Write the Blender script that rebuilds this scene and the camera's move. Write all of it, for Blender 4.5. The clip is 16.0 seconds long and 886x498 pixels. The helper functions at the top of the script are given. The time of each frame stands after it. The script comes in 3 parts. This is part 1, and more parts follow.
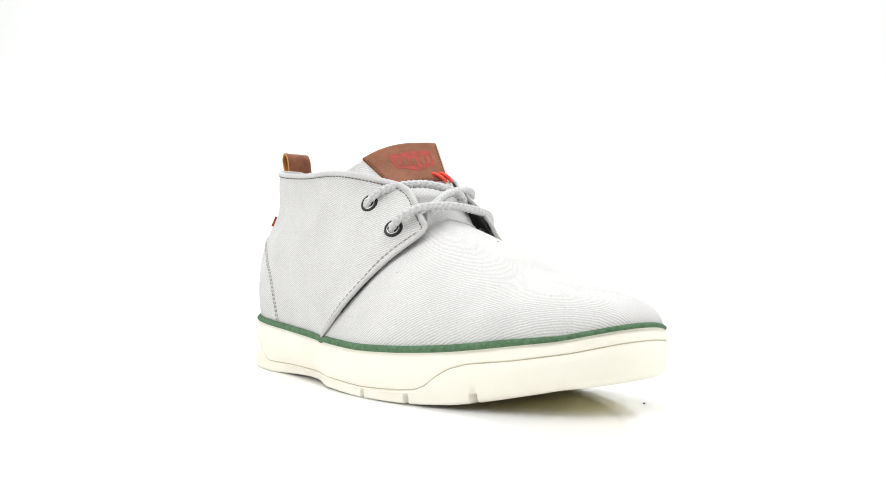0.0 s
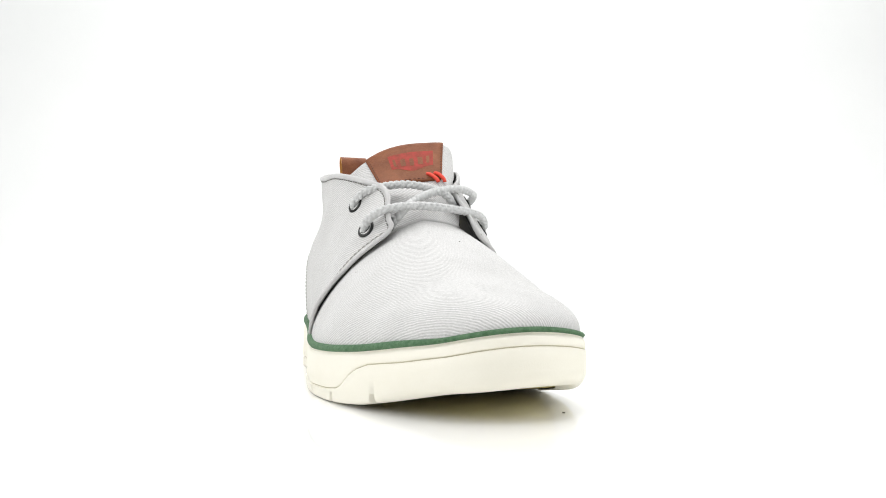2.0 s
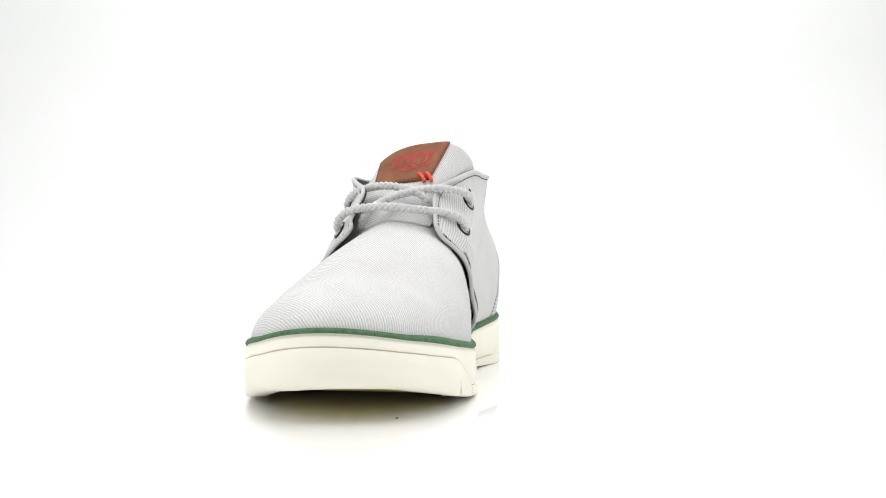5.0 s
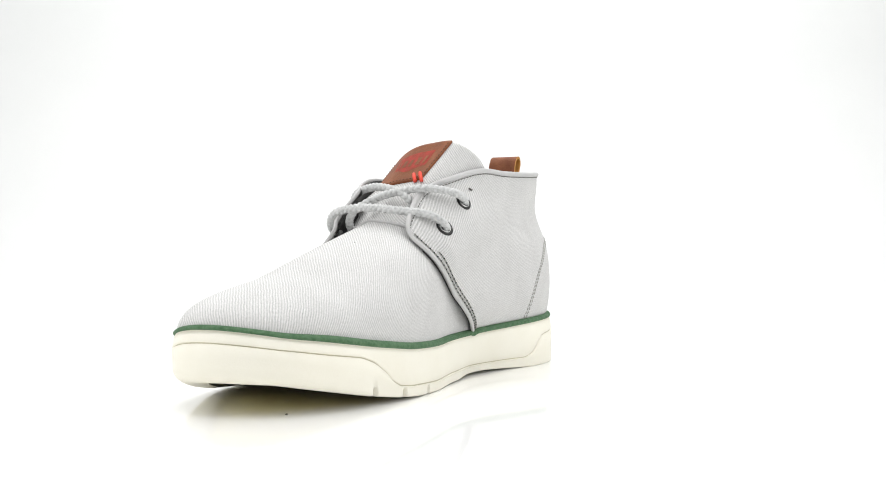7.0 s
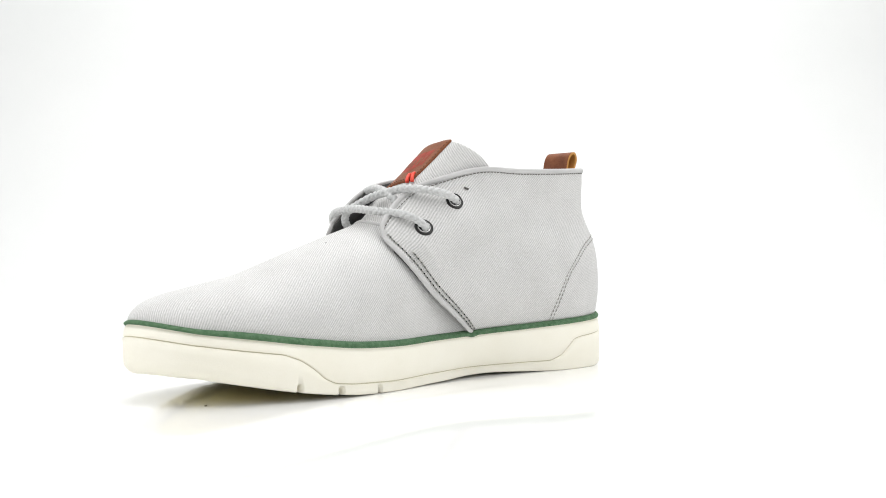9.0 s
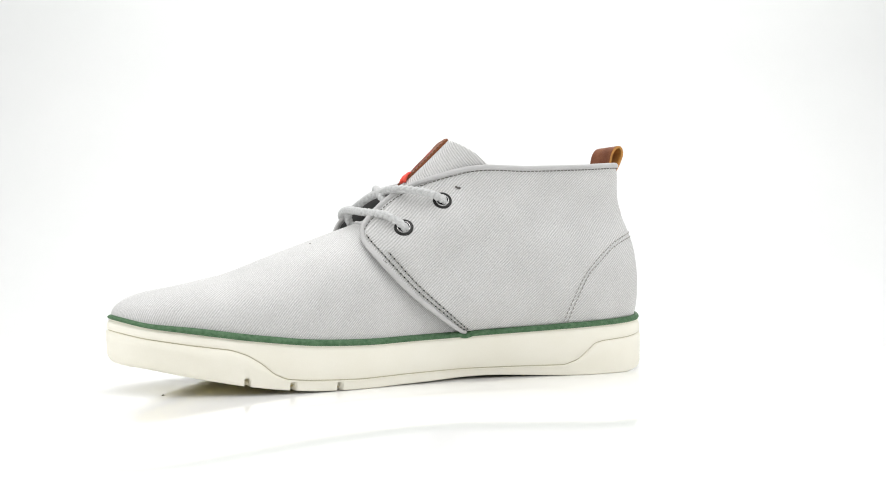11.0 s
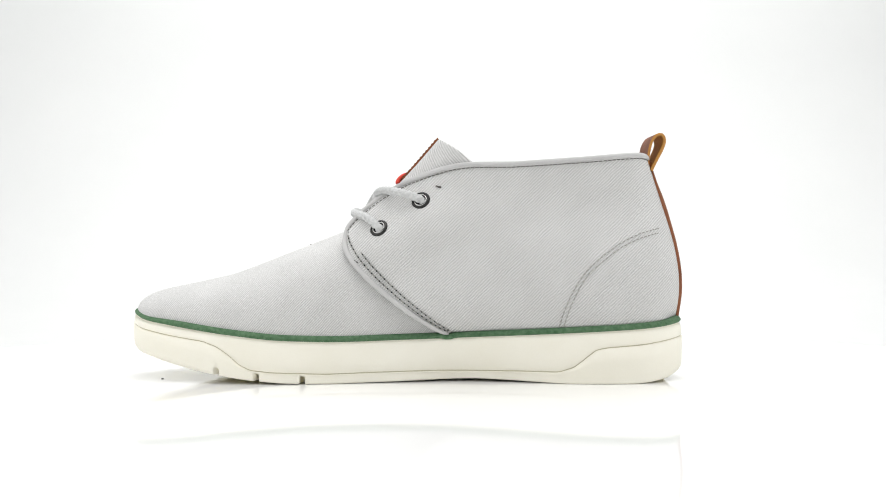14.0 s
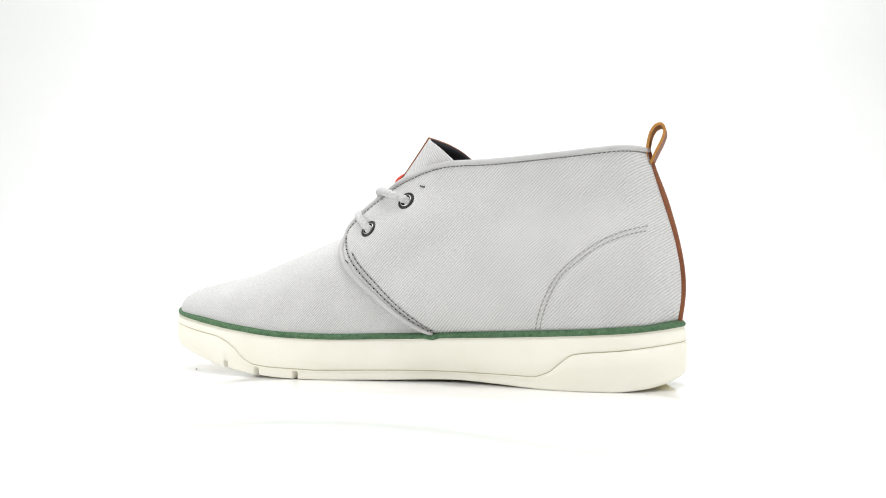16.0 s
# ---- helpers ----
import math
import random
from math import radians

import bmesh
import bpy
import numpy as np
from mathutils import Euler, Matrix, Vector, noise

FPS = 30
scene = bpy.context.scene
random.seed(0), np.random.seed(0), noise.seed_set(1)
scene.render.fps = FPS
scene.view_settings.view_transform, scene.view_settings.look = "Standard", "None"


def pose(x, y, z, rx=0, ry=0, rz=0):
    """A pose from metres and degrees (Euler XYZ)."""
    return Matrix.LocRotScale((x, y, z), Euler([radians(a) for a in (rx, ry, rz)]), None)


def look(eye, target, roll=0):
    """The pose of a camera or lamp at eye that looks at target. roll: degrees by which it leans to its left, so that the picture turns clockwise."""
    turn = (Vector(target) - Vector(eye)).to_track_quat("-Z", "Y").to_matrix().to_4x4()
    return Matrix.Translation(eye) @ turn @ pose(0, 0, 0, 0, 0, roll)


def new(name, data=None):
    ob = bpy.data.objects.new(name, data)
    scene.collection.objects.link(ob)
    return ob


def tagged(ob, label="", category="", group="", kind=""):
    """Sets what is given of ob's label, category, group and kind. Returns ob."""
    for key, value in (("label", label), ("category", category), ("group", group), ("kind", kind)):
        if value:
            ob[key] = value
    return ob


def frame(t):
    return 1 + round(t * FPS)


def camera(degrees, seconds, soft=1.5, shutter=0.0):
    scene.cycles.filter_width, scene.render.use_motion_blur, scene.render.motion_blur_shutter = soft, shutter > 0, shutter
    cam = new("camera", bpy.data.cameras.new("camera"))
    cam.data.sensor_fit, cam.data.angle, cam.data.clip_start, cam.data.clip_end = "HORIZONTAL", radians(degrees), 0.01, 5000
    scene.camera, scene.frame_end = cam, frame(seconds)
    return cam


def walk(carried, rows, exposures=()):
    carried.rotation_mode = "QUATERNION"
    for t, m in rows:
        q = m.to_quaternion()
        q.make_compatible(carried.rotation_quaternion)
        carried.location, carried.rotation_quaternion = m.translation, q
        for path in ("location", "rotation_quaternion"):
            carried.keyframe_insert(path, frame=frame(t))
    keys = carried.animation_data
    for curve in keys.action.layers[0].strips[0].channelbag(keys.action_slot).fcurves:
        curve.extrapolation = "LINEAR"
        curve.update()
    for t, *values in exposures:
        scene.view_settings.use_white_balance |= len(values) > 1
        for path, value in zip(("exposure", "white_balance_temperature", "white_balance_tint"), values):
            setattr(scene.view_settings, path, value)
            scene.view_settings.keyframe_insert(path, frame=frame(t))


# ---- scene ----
# ---- the camera stands still ----
cam = camera(48.07, 16.0, soft=1.0)
EXPOSURES = [(0, 0.64), (1.0, 0.51), (2.0, 0.52), (3.5, 0.48), (7, 0.50), (9, 0.48), (12.5, 0.41), (14.5, 0.40), (15.25, 0.44), (16, 0.53)]
EYE = pose(0.0094, -0.54777, 0.06397, 90.68, 0, 0) @ pose(0, 0, 0, 0, 0, -0.218)
walk(cam, [(0.0, EYE), (16.0, EYE)], exposures=EXPOSURES)


# the turntable's angle: seconds, degrees
TURN = [(0, 37.6), (0.5, 33.0), (1, 28.3), (1.5, 23.55), (2, 18.8), (2.5, 14.1), (3, 9.4), (3.5, 4.65), (4, -0.1), (5.25, -12.0), (6.5, -23.9),
        (7, -28.6), (7.5, -33.35), (8, -38.1), (8.5, -42.75), (9, -47.4), (10.25, -58.9), (11.5, -70.4), (12, -75.0), (12.5, -79.6),
        (13, -84.25), (13.5, -88.95), (14, -93.7), (14.5, -98.5), (15, -103.4), (15.5, -108.3), (16, -113.2)]

# ---- light: a white studio tent ----
world = bpy.data.worlds.new("studio")
scene.world = world
world.use_nodes = True
world.node_tree.nodes["Background"].inputs[0].default_value = (1.0, 1.0, 1.0, 1)
world.node_tree.nodes["Background"].inputs[1].default_value = 0.38


def softbox(name, eye, target, w, h, power):
    data = bpy.data.lights.new(name, "AREA")
    data.shape, data.size, data.size_y, data.energy = "RECTANGLE", w, h, power
    ob = new(name, data)
    ob.matrix_world = look(eye, target)
    return ob


softbox("softbox_top", (0.0, -0.1, 1.25), (0, 0.05, 0), 1.2, 1.2, 8.4)
softbox("softbox_left", (-0.8, -0.3, 0.5), (0, 0, 0.05), 0.6, 0.6, 1.85)
softbox("softbox_right", (1.05, -0.25, 0.6), (0, 0, 0.05), 0.8, 0.8, 2.7)
softbox("softbox_back", (0.0, 0.55, 1.15), (0, 1.3, 0.35), 1.0, 0.5, 5.6)

# ---- materials ----


def material(name, color, rough=0.6, metal=0.0, spec=0.5):
    m = bpy.data.materials.new(name)
    m.use_nodes = True
    b = m.node_tree.nodes["Principled BSDF"]
    b.inputs["Base Color"].default_value = (*color, 1)
    b.inputs["Roughness"].default_value = rough
    b.inputs["Metallic"].default_value = metal
    b.inputs["Specular IOR Level"].default_value = spec
    return m, m.node_tree, b


def link(tree, a, b):
    tree.links.new(a, b)


def node(tree, kind, **values):
    n = tree.nodes.new(kind)
    for key, value in values.items():
        n.inputs[key].default_value = value
    return n


def mottled(name, dark, light, scale, rough=0.6, bump=0.0, bump_scale=400.0, metal=0.0, spec=0.5, distance=0.0006):
    """A surface of two near colours in soft patches, with a fine grain."""
    m, tree, b = material(name, light, rough, metal, spec)
    co = tree.nodes.new("ShaderNodeTexCoord")
    big = node(tree, "ShaderNodeTexNoise", Scale=scale, Detail=5.0, Roughness=0.6)
    fine = node(tree, "ShaderNodeTexNoise", Scale=bump_scale, Detail=4.0, Roughness=0.6)
    link(tree, co.outputs["Object"], big.inputs["Vector"])
    link(tree, co.outputs["Object"], fine.inputs["Vector"])
    mean = node(tree, "ShaderNodeMath")
    mean.operation = "MULTIPLY_ADD"
    mean.inputs[1].default_value = 0.35
    link(tree, fine.outputs["Fac"], mean.inputs[0])
    link(tree, big.outputs["Fac"], mean.inputs[2])
    ramp = tree.nodes.new("ShaderNodeValToRGB")
    ramp.color_ramp.elements[0].position, ramp.color_ramp.elements[1].position = 0.45, 0.95
    ramp.color_ramp.elements[0].color, ramp.color_ramp.elements[1].color = (*dark, 1), (*light, 1)
    link(tree, mean.outputs[0], ramp.inputs["Fac"])
    link(tree, ramp.outputs["Color"], b.inputs["Base Color"])
    if bump:
        bp = node(tree, "ShaderNodeBump", Strength=bump, Distance=distance)
        link(tree, fine.outputs["Fac"], bp.inputs["Height"])
        link(tree, bp.outputs["Normal"], b.inputs["Normal"])
    return m


def math_node(tree, operation, a, b=0.0, c=0.0):
    """A Math node; a, b and c are sockets or numbers."""
    n = tree.nodes.new("ShaderNodeMath")
    n.operation = operation
    for i, value in enumerate((a, b, c)):
        if isinstance(value, (int, float)):
            n.inputs[i].default_value = value
        else:
            link(tree, value, n.inputs[i])
    return n.outputs[0]


def twill(name, dark, light, period=1.2):
    """Cotton twill: diagonal ribs in millimetres of the cloth's own UV plane, uneven along their length and broken up by the yarns that cross them."""
    m, tree, b = material(name, light, 0.92, 0.0, 0.12)
    uv = tree.nodes.new("ShaderNodeUVMap")
    uv.uv_map = "cloth"

    def stretched(x, y, detail):
        v = tree.nodes.new("ShaderNodeVectorMath")
        v.operation = "MULTIPLY"
        v.inputs[1].default_value = (x, y, 1)
        link(tree, uv.outputs["UV"], v.inputs[0])
        n = node(tree, "ShaderNodeTexNoise", Scale=1.0, Detail=detail, Roughness=0.6)
        link(tree, v.outputs[0], n.inputs["Vector"])
        return n.outputs["Fac"]

    wob, slub, strength = stretched(0.09, 0.09, 2.0), stretched(0.3, 0.55, 2.0), stretched(0.16, 0.3, 2.0)
    float_yarn = stretched(0.75, 1.6, 3.0)
    yarn, patch = stretched(1.5, 1.5, 4.0), stretched(0.035, 0.035, 3.0)
    shift = math_node(tree, "MULTIPLY_ADD", slub, 0.55, math_node(tree, "MULTIPLY", wob, 1.5))
    offset = tree.nodes.new("ShaderNodeCombineXYZ")
    link(tree, shift, offset.inputs["Y"])
    add = tree.nodes.new("ShaderNodeVectorMath")
    link(tree, uv.outputs["UV"], add.inputs[0])
    link(tree, offset.outputs[0], add.inputs[1])
    rib = node(tree, "ShaderNodeTexWave", Scale=6.2832 / period / 20, Distortion=0.3, Detail=2.0)
    rib.inputs["Detail Scale"].default_value = 2.5
    rib.bands_direction = "Y"
    link(tree, add.outputs[0], rib.inputs["Vector"])
    amount = math_node(tree, "MULTIPLY_ADD", strength, 1.5, -0.05)
    ribbed = math_node(tree, "MULTIPLY", math_node(tree, "SUBTRACT", rib.outputs["Fac"], 0.5), amount)
    weave = math_node(tree, "ADD", math_node(tree, "MULTIPLY_ADD", float_yarn, 1.2, -0.6), ribbed)
    weave = math_node(tree, "ADD", math_node(tree, "MULTIPLY_ADD", yarn, 0.6, -0.3), weave)
    tone = math_node(tree, "MULTIPLY_ADD", math_node(tree, "MULTIPLY_ADD", patch, 0.5, weave), 0.44, 0.39)
    ramp = tree.nodes.new("ShaderNodeValToRGB")
    ramp.color_ramp.elements[0].position, ramp.color_ramp.elements[1].position = 0.1, 0.85
    ramp.color_ramp.elements[0].color, ramp.color_ramp.elements[1].color = (*dark, 1), (*light, 1)
    link(tree, tone, ramp.inputs["Fac"])
    link(tree, ramp.outputs["Color"], b.inputs["Base Color"])
    bp = node(tree, "ShaderNodeBump", Strength=0.32, Distance=0.00028)
    link(tree, weave, bp.inputs["Height"])
    link(tree, bp.outputs["Normal"], b.inputs["Normal"])
    return m


CANVAS = twill("grey_twill", (0.35, 0.348, 0.34), (0.80, 0.795, 0.785))
BINDING = mottled("grey_binding", (0.50, 0.495, 0.49), (0.58, 0.575, 0.57), 60, 0.85, 0.3, 900, spec=0.15)
PALETHREAD = mottled("pale_thread", (0.30, 0.30, 0.275), (0.42, 0.415, 0.38), 300, 0.8, spec=0.2)
THREAD = mottled("grey_thread", (0.12, 0.12, 0.11), (0.23, 0.225, 0.205), 300, 0.8, spec=0.2)
# light grey lining cloth, with the shade inside the shoe painted into its colour
SHADED_LINING = mottled("shade_darkened_lining", (0.11, 0.11, 0.11), (0.17, 0.17, 0.167), 60, 0.95, 0.4, 900, spec=0.1)
# dark tongue lining; also the painted shade of eyelet and needle holes
LINING_AND_HOLES = mottled("dark_lining_and_hole_shade", (0.018, 0.018, 0.022), (0.035, 0.035, 0.04), 60, 0.95, 0.4, 900, spec=0.1)
RUBBER = mottled("cream_rubber", (0.86, 0.83, 0.715), (0.90, 0.875, 0.775), 30, 0.55, 0.12, 1200, spec=0.35)
# tan that puts the engraved line's shade and dirt into the colour
LINE = mottled("groove_shade_and_dirt", (0.52, 0.48, 0.36), (0.62, 0.575, 0.44), 60, 0.7)
TREAD = mottled("tan_rubber", (0.84, 0.72, 0.26), (0.90, 0.81, 0.38), 50, 0.7, 0.3, 700)
GREEN = mottled("green_rubber", (0.05, 0.12, 0.056), (0.13, 0.23, 0.128), 420, 0.7, 1.0, 900, spec=0.2)
LEATHER = mottled("brown_leather", (0.15, 0.046, 0.018), (0.29, 0.105, 0.045), 70, 0.55, 0.35, 900, spec=0.22)
RAW = mottled("raw_leather_edge", (0.40, 0.17, 0.03), (0.58, 0.29, 0.07), 120, 0.8, 0.4, 900)
RED = mottled("red_print", (0.20, 0.045, 0.024), (0.46, 0.05, 0.038), 230, 0.6, 0.3, 900, spec=0.2)
REDTHREAD = mottled("red_thread", (0.70, 0.05, 0.03), (0.85, 0.09, 0.05), 300, 0.7)
TANTHREAD = mottled("dark_brown_thread", (0.07, 0.025, 0.012), (0.13, 0.05, 0.022), 300, 0.7)
STEEL = mottled("black_nickel", (0.03, 0.03, 0.03), (0.06, 0.06, 0.058), 200, 0.35, metal=1.0)
SILVER = mottled("worn_silver", (0.5, 0.5, 0.49), (0.62, 0.62, 0.61), 200, 0.25, metal=1.0)
LACE = mottled("grey_lace", (0.50, 0.505, 0.50), (0.68, 0.685, 0.68), 700, 0.9, 0.3, 1500, spec=0.15)
WHITE = mottled("white_gloss", (0.90, 0.90, 0.888), (0.93, 0.93, 0.92), 6, 0.05, 0.012, 40, spec=0.23)
FABRIC = mottled("white_backdrop", (0.68, 0.69, 0.683), (0.725, 0.73, 0.723), 3, 0.9, 0.1, 500, spec=0.1)
DIRT = mottled("dark_grit", (0.08, 0.075, 0.07), (0.14, 0.13, 0.12), 300, 0.9)


# ---- mesh helpers; the shoe is built in millimetres from heel (x) to toe, its inner side at +y ----
MM = 0.001
AXIS = Vector((134.3, 9.7, 0.8))


def to_shoe(p):
    return Vector(((p[0] - AXIS.x) * MM, (p[1] - AXIS.y) * MM, (p[2] - AXIS.z) * MM))


def part(name, bm, mat, parent, label="", smooth=True, shoe=True):
    """Links a bmesh as one mesh object under a thing or a part."""
    if shoe:
        for v in bm.verts:
            v.co = to_shoe(v.co)
    data = bpy.data.meshes.new(name)
    bmesh.ops.recalc_face_normals(bm, faces=bm.faces)
    for f in bm.faces:
        f.smooth = smooth
    bm.to_mesh(data)
    bm.free()
    for m in (mat if isinstance(mat, (list, tuple)) else (mat,)):
        data.materials.append(m)
    ob = new(name, data)
    ob.parent = parent
    return tagged(ob, label)


def grid_mesh(P, closed=False, uv=None):
    """A bmesh of a grid of points P[i][j]; closed joins the last row to the first. uv[i][j] in millimetres."""
    bm = bmesh.new()
    ni, nj = P.shape[:2]
    vs = [[bm.verts.new(P[i, j]) for j in range(nj)] for i in range(ni)]
    lay = bm.loops.layers.uv.new("cloth") if uv is not None else None
    for i in range(ni if closed else ni - 1):
        for j in range(nj - 1):
            ids = [(i, j), ((i + 1) % ni, j), ((i + 1) % ni, j + 1), (i, j + 1)]
            try:
                f = bm.faces.new([vs[a][b] for a, b in ids])
            except ValueError:
                continue
            if lay:
                for loop, (a, b) in zip(f.loops, ids):
                    loop[lay].uv = uv[a, b]
    return bm


def spline(ctrl, n, closed=False):
    """n points evenly spaced in length along a Catmull-Rom curve."""
    c = np.array(ctrl, float)
    m = len(c)
    out = []
    for i in range(m if closed else m - 1):
        if closed:
            a, b, d, e = c[i - 1], c[i], c[(i + 1) % m], c[(i + 2) % m]
        else:
            a, b, d, e = c[max(i - 1, 0)], c[i], c[i + 1], c[min(i + 2, m - 1)]
        for t in np.arange(24) / 24:
            out.append(0.5 * (2 * b + (d - a) * t + (2 * a - 5 * b + 4 * d - e) * t * t + (3 * b - a - 3 * d + e) * t ** 3))
    out.append(c[0] if closed else c[-1])
    out = np.array(out)
    s = np.concatenate([[0], np.cumsum(np.linalg.norm(np.diff(out, axis=0), axis=1))])
    want = np.linspace(0, s[-1], n + 1)[:-1] if closed else np.linspace(0, s[-1], n)
    return np.stack([np.interp(want, s, out[:, k]) for k in range(out.shape[1])], 1)


def stations(ctrl, n):
    """Catmull-Rom through rows of numbers, n samples with even parameter."""
    c = np.array(ctrl, float)
    m = len(c)
    x = np.linspace(0, m - 1, n)
    out = []
    for q in x:
        i = min(int(q), m - 2)
        t = q - i
        a, b, d, e = c[max(i - 1, 0)], c[i], c[i + 1], c[min(i + 2, m - 1)]
        out.append(0.5 * (2 * b + (d - a) * t + (2 * a - 5 * b + 4 * d - e) * t * t + (3 * b - a - 3 * d + e) * t ** 3))
    return np.array(out)


def sweep(path, shape, up=(0, 0, 1), cap=True):
    """A tube of the closed outline shape [(across, up)] along a path."""
    path = np.array(path, float)
    tang = np.gradient(path, axis=0)
    tang /= np.linalg.norm(tang, axis=1)[:, None] + 1e-12
    P = []
    up = np.array(up, float)
    for p, t in zip(path, tang):
        side = np.cross(t, up)
        side /= np.linalg.norm(side) + 1e-12
        top = np.cross(side, t)
        up = top
        P.append([p + side * a + top * b for a, b in shape] + [p + side * shape[0][0] + top * shape[0][1]])
    bm = grid_mesh(np.array(P))
    bmesh.ops.remove_doubles(bm, verts=bm.verts, dist=1e-4)
    if cap:
        bmesh.ops.holes_fill(bm, edges=bm.edges, sides=64)
    return bm


def ring_shape(r, n=10, flat=1.0):
    return [(r * math.cos(2 * math.pi * i / n), r * flat * math.sin(2 * math.pi * i / n)) for i in range(n)]


# ---- the sole's outline and heights ----
OUTLINE = [(-4.9, 0), (3, 19.7), (18.5, 32), (44.7, 36.8), (80, 34.8), (115, 33), (149.5, 36.8), (183.4, 46), (214, 50.2), (242, 48.6),
           (266, 43.6), (286, 34), (297.5, 18.3), (301, 2), (296.8, -14), (285.7, -28), (267.8, -40), (243, -50.8), (215.5, -58.8),
           (184, -61.8), (148, -58.6), (113.6, -53), (79, -48.3), (43.8, -44.3), (17, -37), (1, -22)]
NP = 1100
RING = spline(OUTLINE, NP, True)
tan_ = np.roll(RING, -1, 0) - np.roll(RING, 1, 0)
tan_ /= np.linalg.norm(tan_, axis=1)[:, None]
OUTWARD = np.stack([-tan_[:, 1], tan_[:, 0]], 1)
if ((RING - RING.mean(0)) * OUTWARD).sum() < 0:
    OUTWARD = -OUTWARD


def soften(a, w=9):
    k = np.hanning(2 * w + 1)
    return np.convolve(np.concatenate([a[-w:], a, a[:w]]), k / k.sum(), "valid")


def along(us, zs, w=9):
    return soften(np.interp(RING[:, 0], us, zs), w)


LATERAL = np.clip((14 - RING[:, 1]) / 34, 0, 1)
LATERAL = LATERAL * LATERAL * (3 - 2 * LATERAL)


def outer_side(us, dz, w=14):
    """A change of height on the outer side alone."""
    return soften(np.interp(RING[:, 0], us, dz) * LATERAL, w)


def along_shifted(us, zs, w):
    return soften(np.interp(RING[:, 0] + REAR, us, zs), w)


BOTTOM = along([-5, 5, 20, 60, 105, 150, 180, 205, 224, 243, 267, 287, 301], [5.4, 2.4, 0.8, 0.8, 2.6, 1.4, 0.8, 1.3, 3.0, 5.6, 9.8, 13.4, 14.5], 14)
BOTTOM = BOTTOM + outer_side([-5, 8, 25, 200, 224, 243, 260, 275, 290, 301], [3.0, 2.0, 0, 0, -1.3, -2.6, -2.6, -2.2, -1.8, -1.2])
BOTTOM = np.maximum(BOTTOM, 0.8)
TOP = along([-5, 6, 18, 45, 76, 107, 130, 155, 170, 184, 205, 214, 240, 267, 285, 301], [31.4, 30, 29, 27.6, 26, 24.6, 23.6, 22.9, 22.5, 22.6, 23.3, 24, 26.9, 30.8, 33.2, 37], 18)
TOP = TOP + outer_side([205, 235, 255, 285, 301], [0, -1.2, -1.6, -1.5, -0.6], 18)
REAR = np.where(RING[:, 1] < 0, 12 * np.clip((100 - RING[:, 0]) / 40, 0, 1) * np.clip((RING[:, 0] + 5) / 30, 0, 1), 0)
GROOVE = along_shifted([-5, 18, 37, 43, 48, 54, 62, 93, 139, 183, 211, 222, 228, 233, 240, 248, 268, 287, 301],
               [24, 21, 19.6, 18.5, 14.5, 9.7, 6.9, 6.9, 6.8, 6, 7, 8.2, 11, 15.5, 20, 22.9, 25.6, 28.6, 31.6], 5)
GROOVE = GROOVE + outer_side([222, 232, 245, 270, 290, 301], [0, -0.8, -2.0, -2.3, -1.8, -0.6])


def ring_at(inset, z):
    """The sole's outline moved inwards by inset, at the heights z."""
    return np.concatenate([RING - OUTWARD * np.broadcast_to(inset, NP)[:, None], np.broadcast_to(z, NP)[:, None]], 1)


# the sole is undercut where the foot's arch is
WAIST = soften(np.interp(RING[:, 0], [55, 85, 120, 142], [0, 3.8, 4.6, 0]), 14)

# ---- setting ----
def round_table(name, radius, top, height, mat, bevel=0.004):
    bm = bmesh.new()
    prof = [(0.0, top), (radius - bevel, top), (radius - bevel * 0.3, top - bevel * 0.3), (radius, top - bevel),
            (radius, top - height), (0.0, top - height)]
    n = 160
    rows = []
    for r, z in prof[1:5]:
        rows.append([bm.verts.new((r * math.cos(2 * math.pi * i / n), r * math.sin(2 * math.pi * i / n), z)) for i in range(n)])
    for a, b in zip(rows, rows[1:]):
        for i in range(n):
            bm.faces.new((a[i], a[(i + 1) % n], b[(i + 1) % n], b[i]))
    bm.faces.new(rows[0])
    bm.faces.new(rows[-1])
    return bm


def rim_band():
    bm = bmesh.new()
    n = 160
    rows = [[bm.verts.new((r * math.cos(2 * math.pi * i / n), r * math.sin(2 * math.pi * i / n), z)) for i in range(n)]
            for r, z in ((0.380, -0.006), (0.3815, -0.0065), (0.3815, -0.0175), (0.380, -0.018))]
    for a, b in zip(rows, rows[1:]):
        for i in range(n):
            bm.faces.new((a[i], a[(i + 1) % n], b[(i + 1) % n], b[i]))
    return bm


turntable = tagged(part("turntable", round_table("turntable", 0.38, 0.0, 0.02, WHITE), WHITE, None, "", False, False),
                   "round glossy white turntable carrying a canvas shoe", "turntable")


part("rim", rim_band(), FABRIC, turntable, "matt white edge band", True, False)


def studio_sweep():
    """Table and backdrop in one curved white sheet behind and beneath the turntable."""
    prof = [(-1.6, -0.02), (0.55, -0.02)]
    prof += [(0.55 + 0.45 * math.sin(a), 0.43 - 0.45 * math.cos(a)) for a in np.linspace(0.1, math.pi / 2, 14)]
    prof += [(1.0, 0.9), (1.0, 1.7)]
    bm = bmesh.new()
    xs = np.linspace(-1.5, 1.5, 9)
    rows = [[bm.verts.new((x, y, z)) for x in xs] for y, z in prof]
    low = [[bm.verts.new((x, y + 0.006, z - 0.006)) for x in xs] for y, z in prof]
    for R in (rows, low):
        for a, b in zip(R, R[1:]):
            for i in range(len(xs) - 1):
                bm.faces.new((a[i], a[i + 1], b[i + 1], b[i]))
    return bm


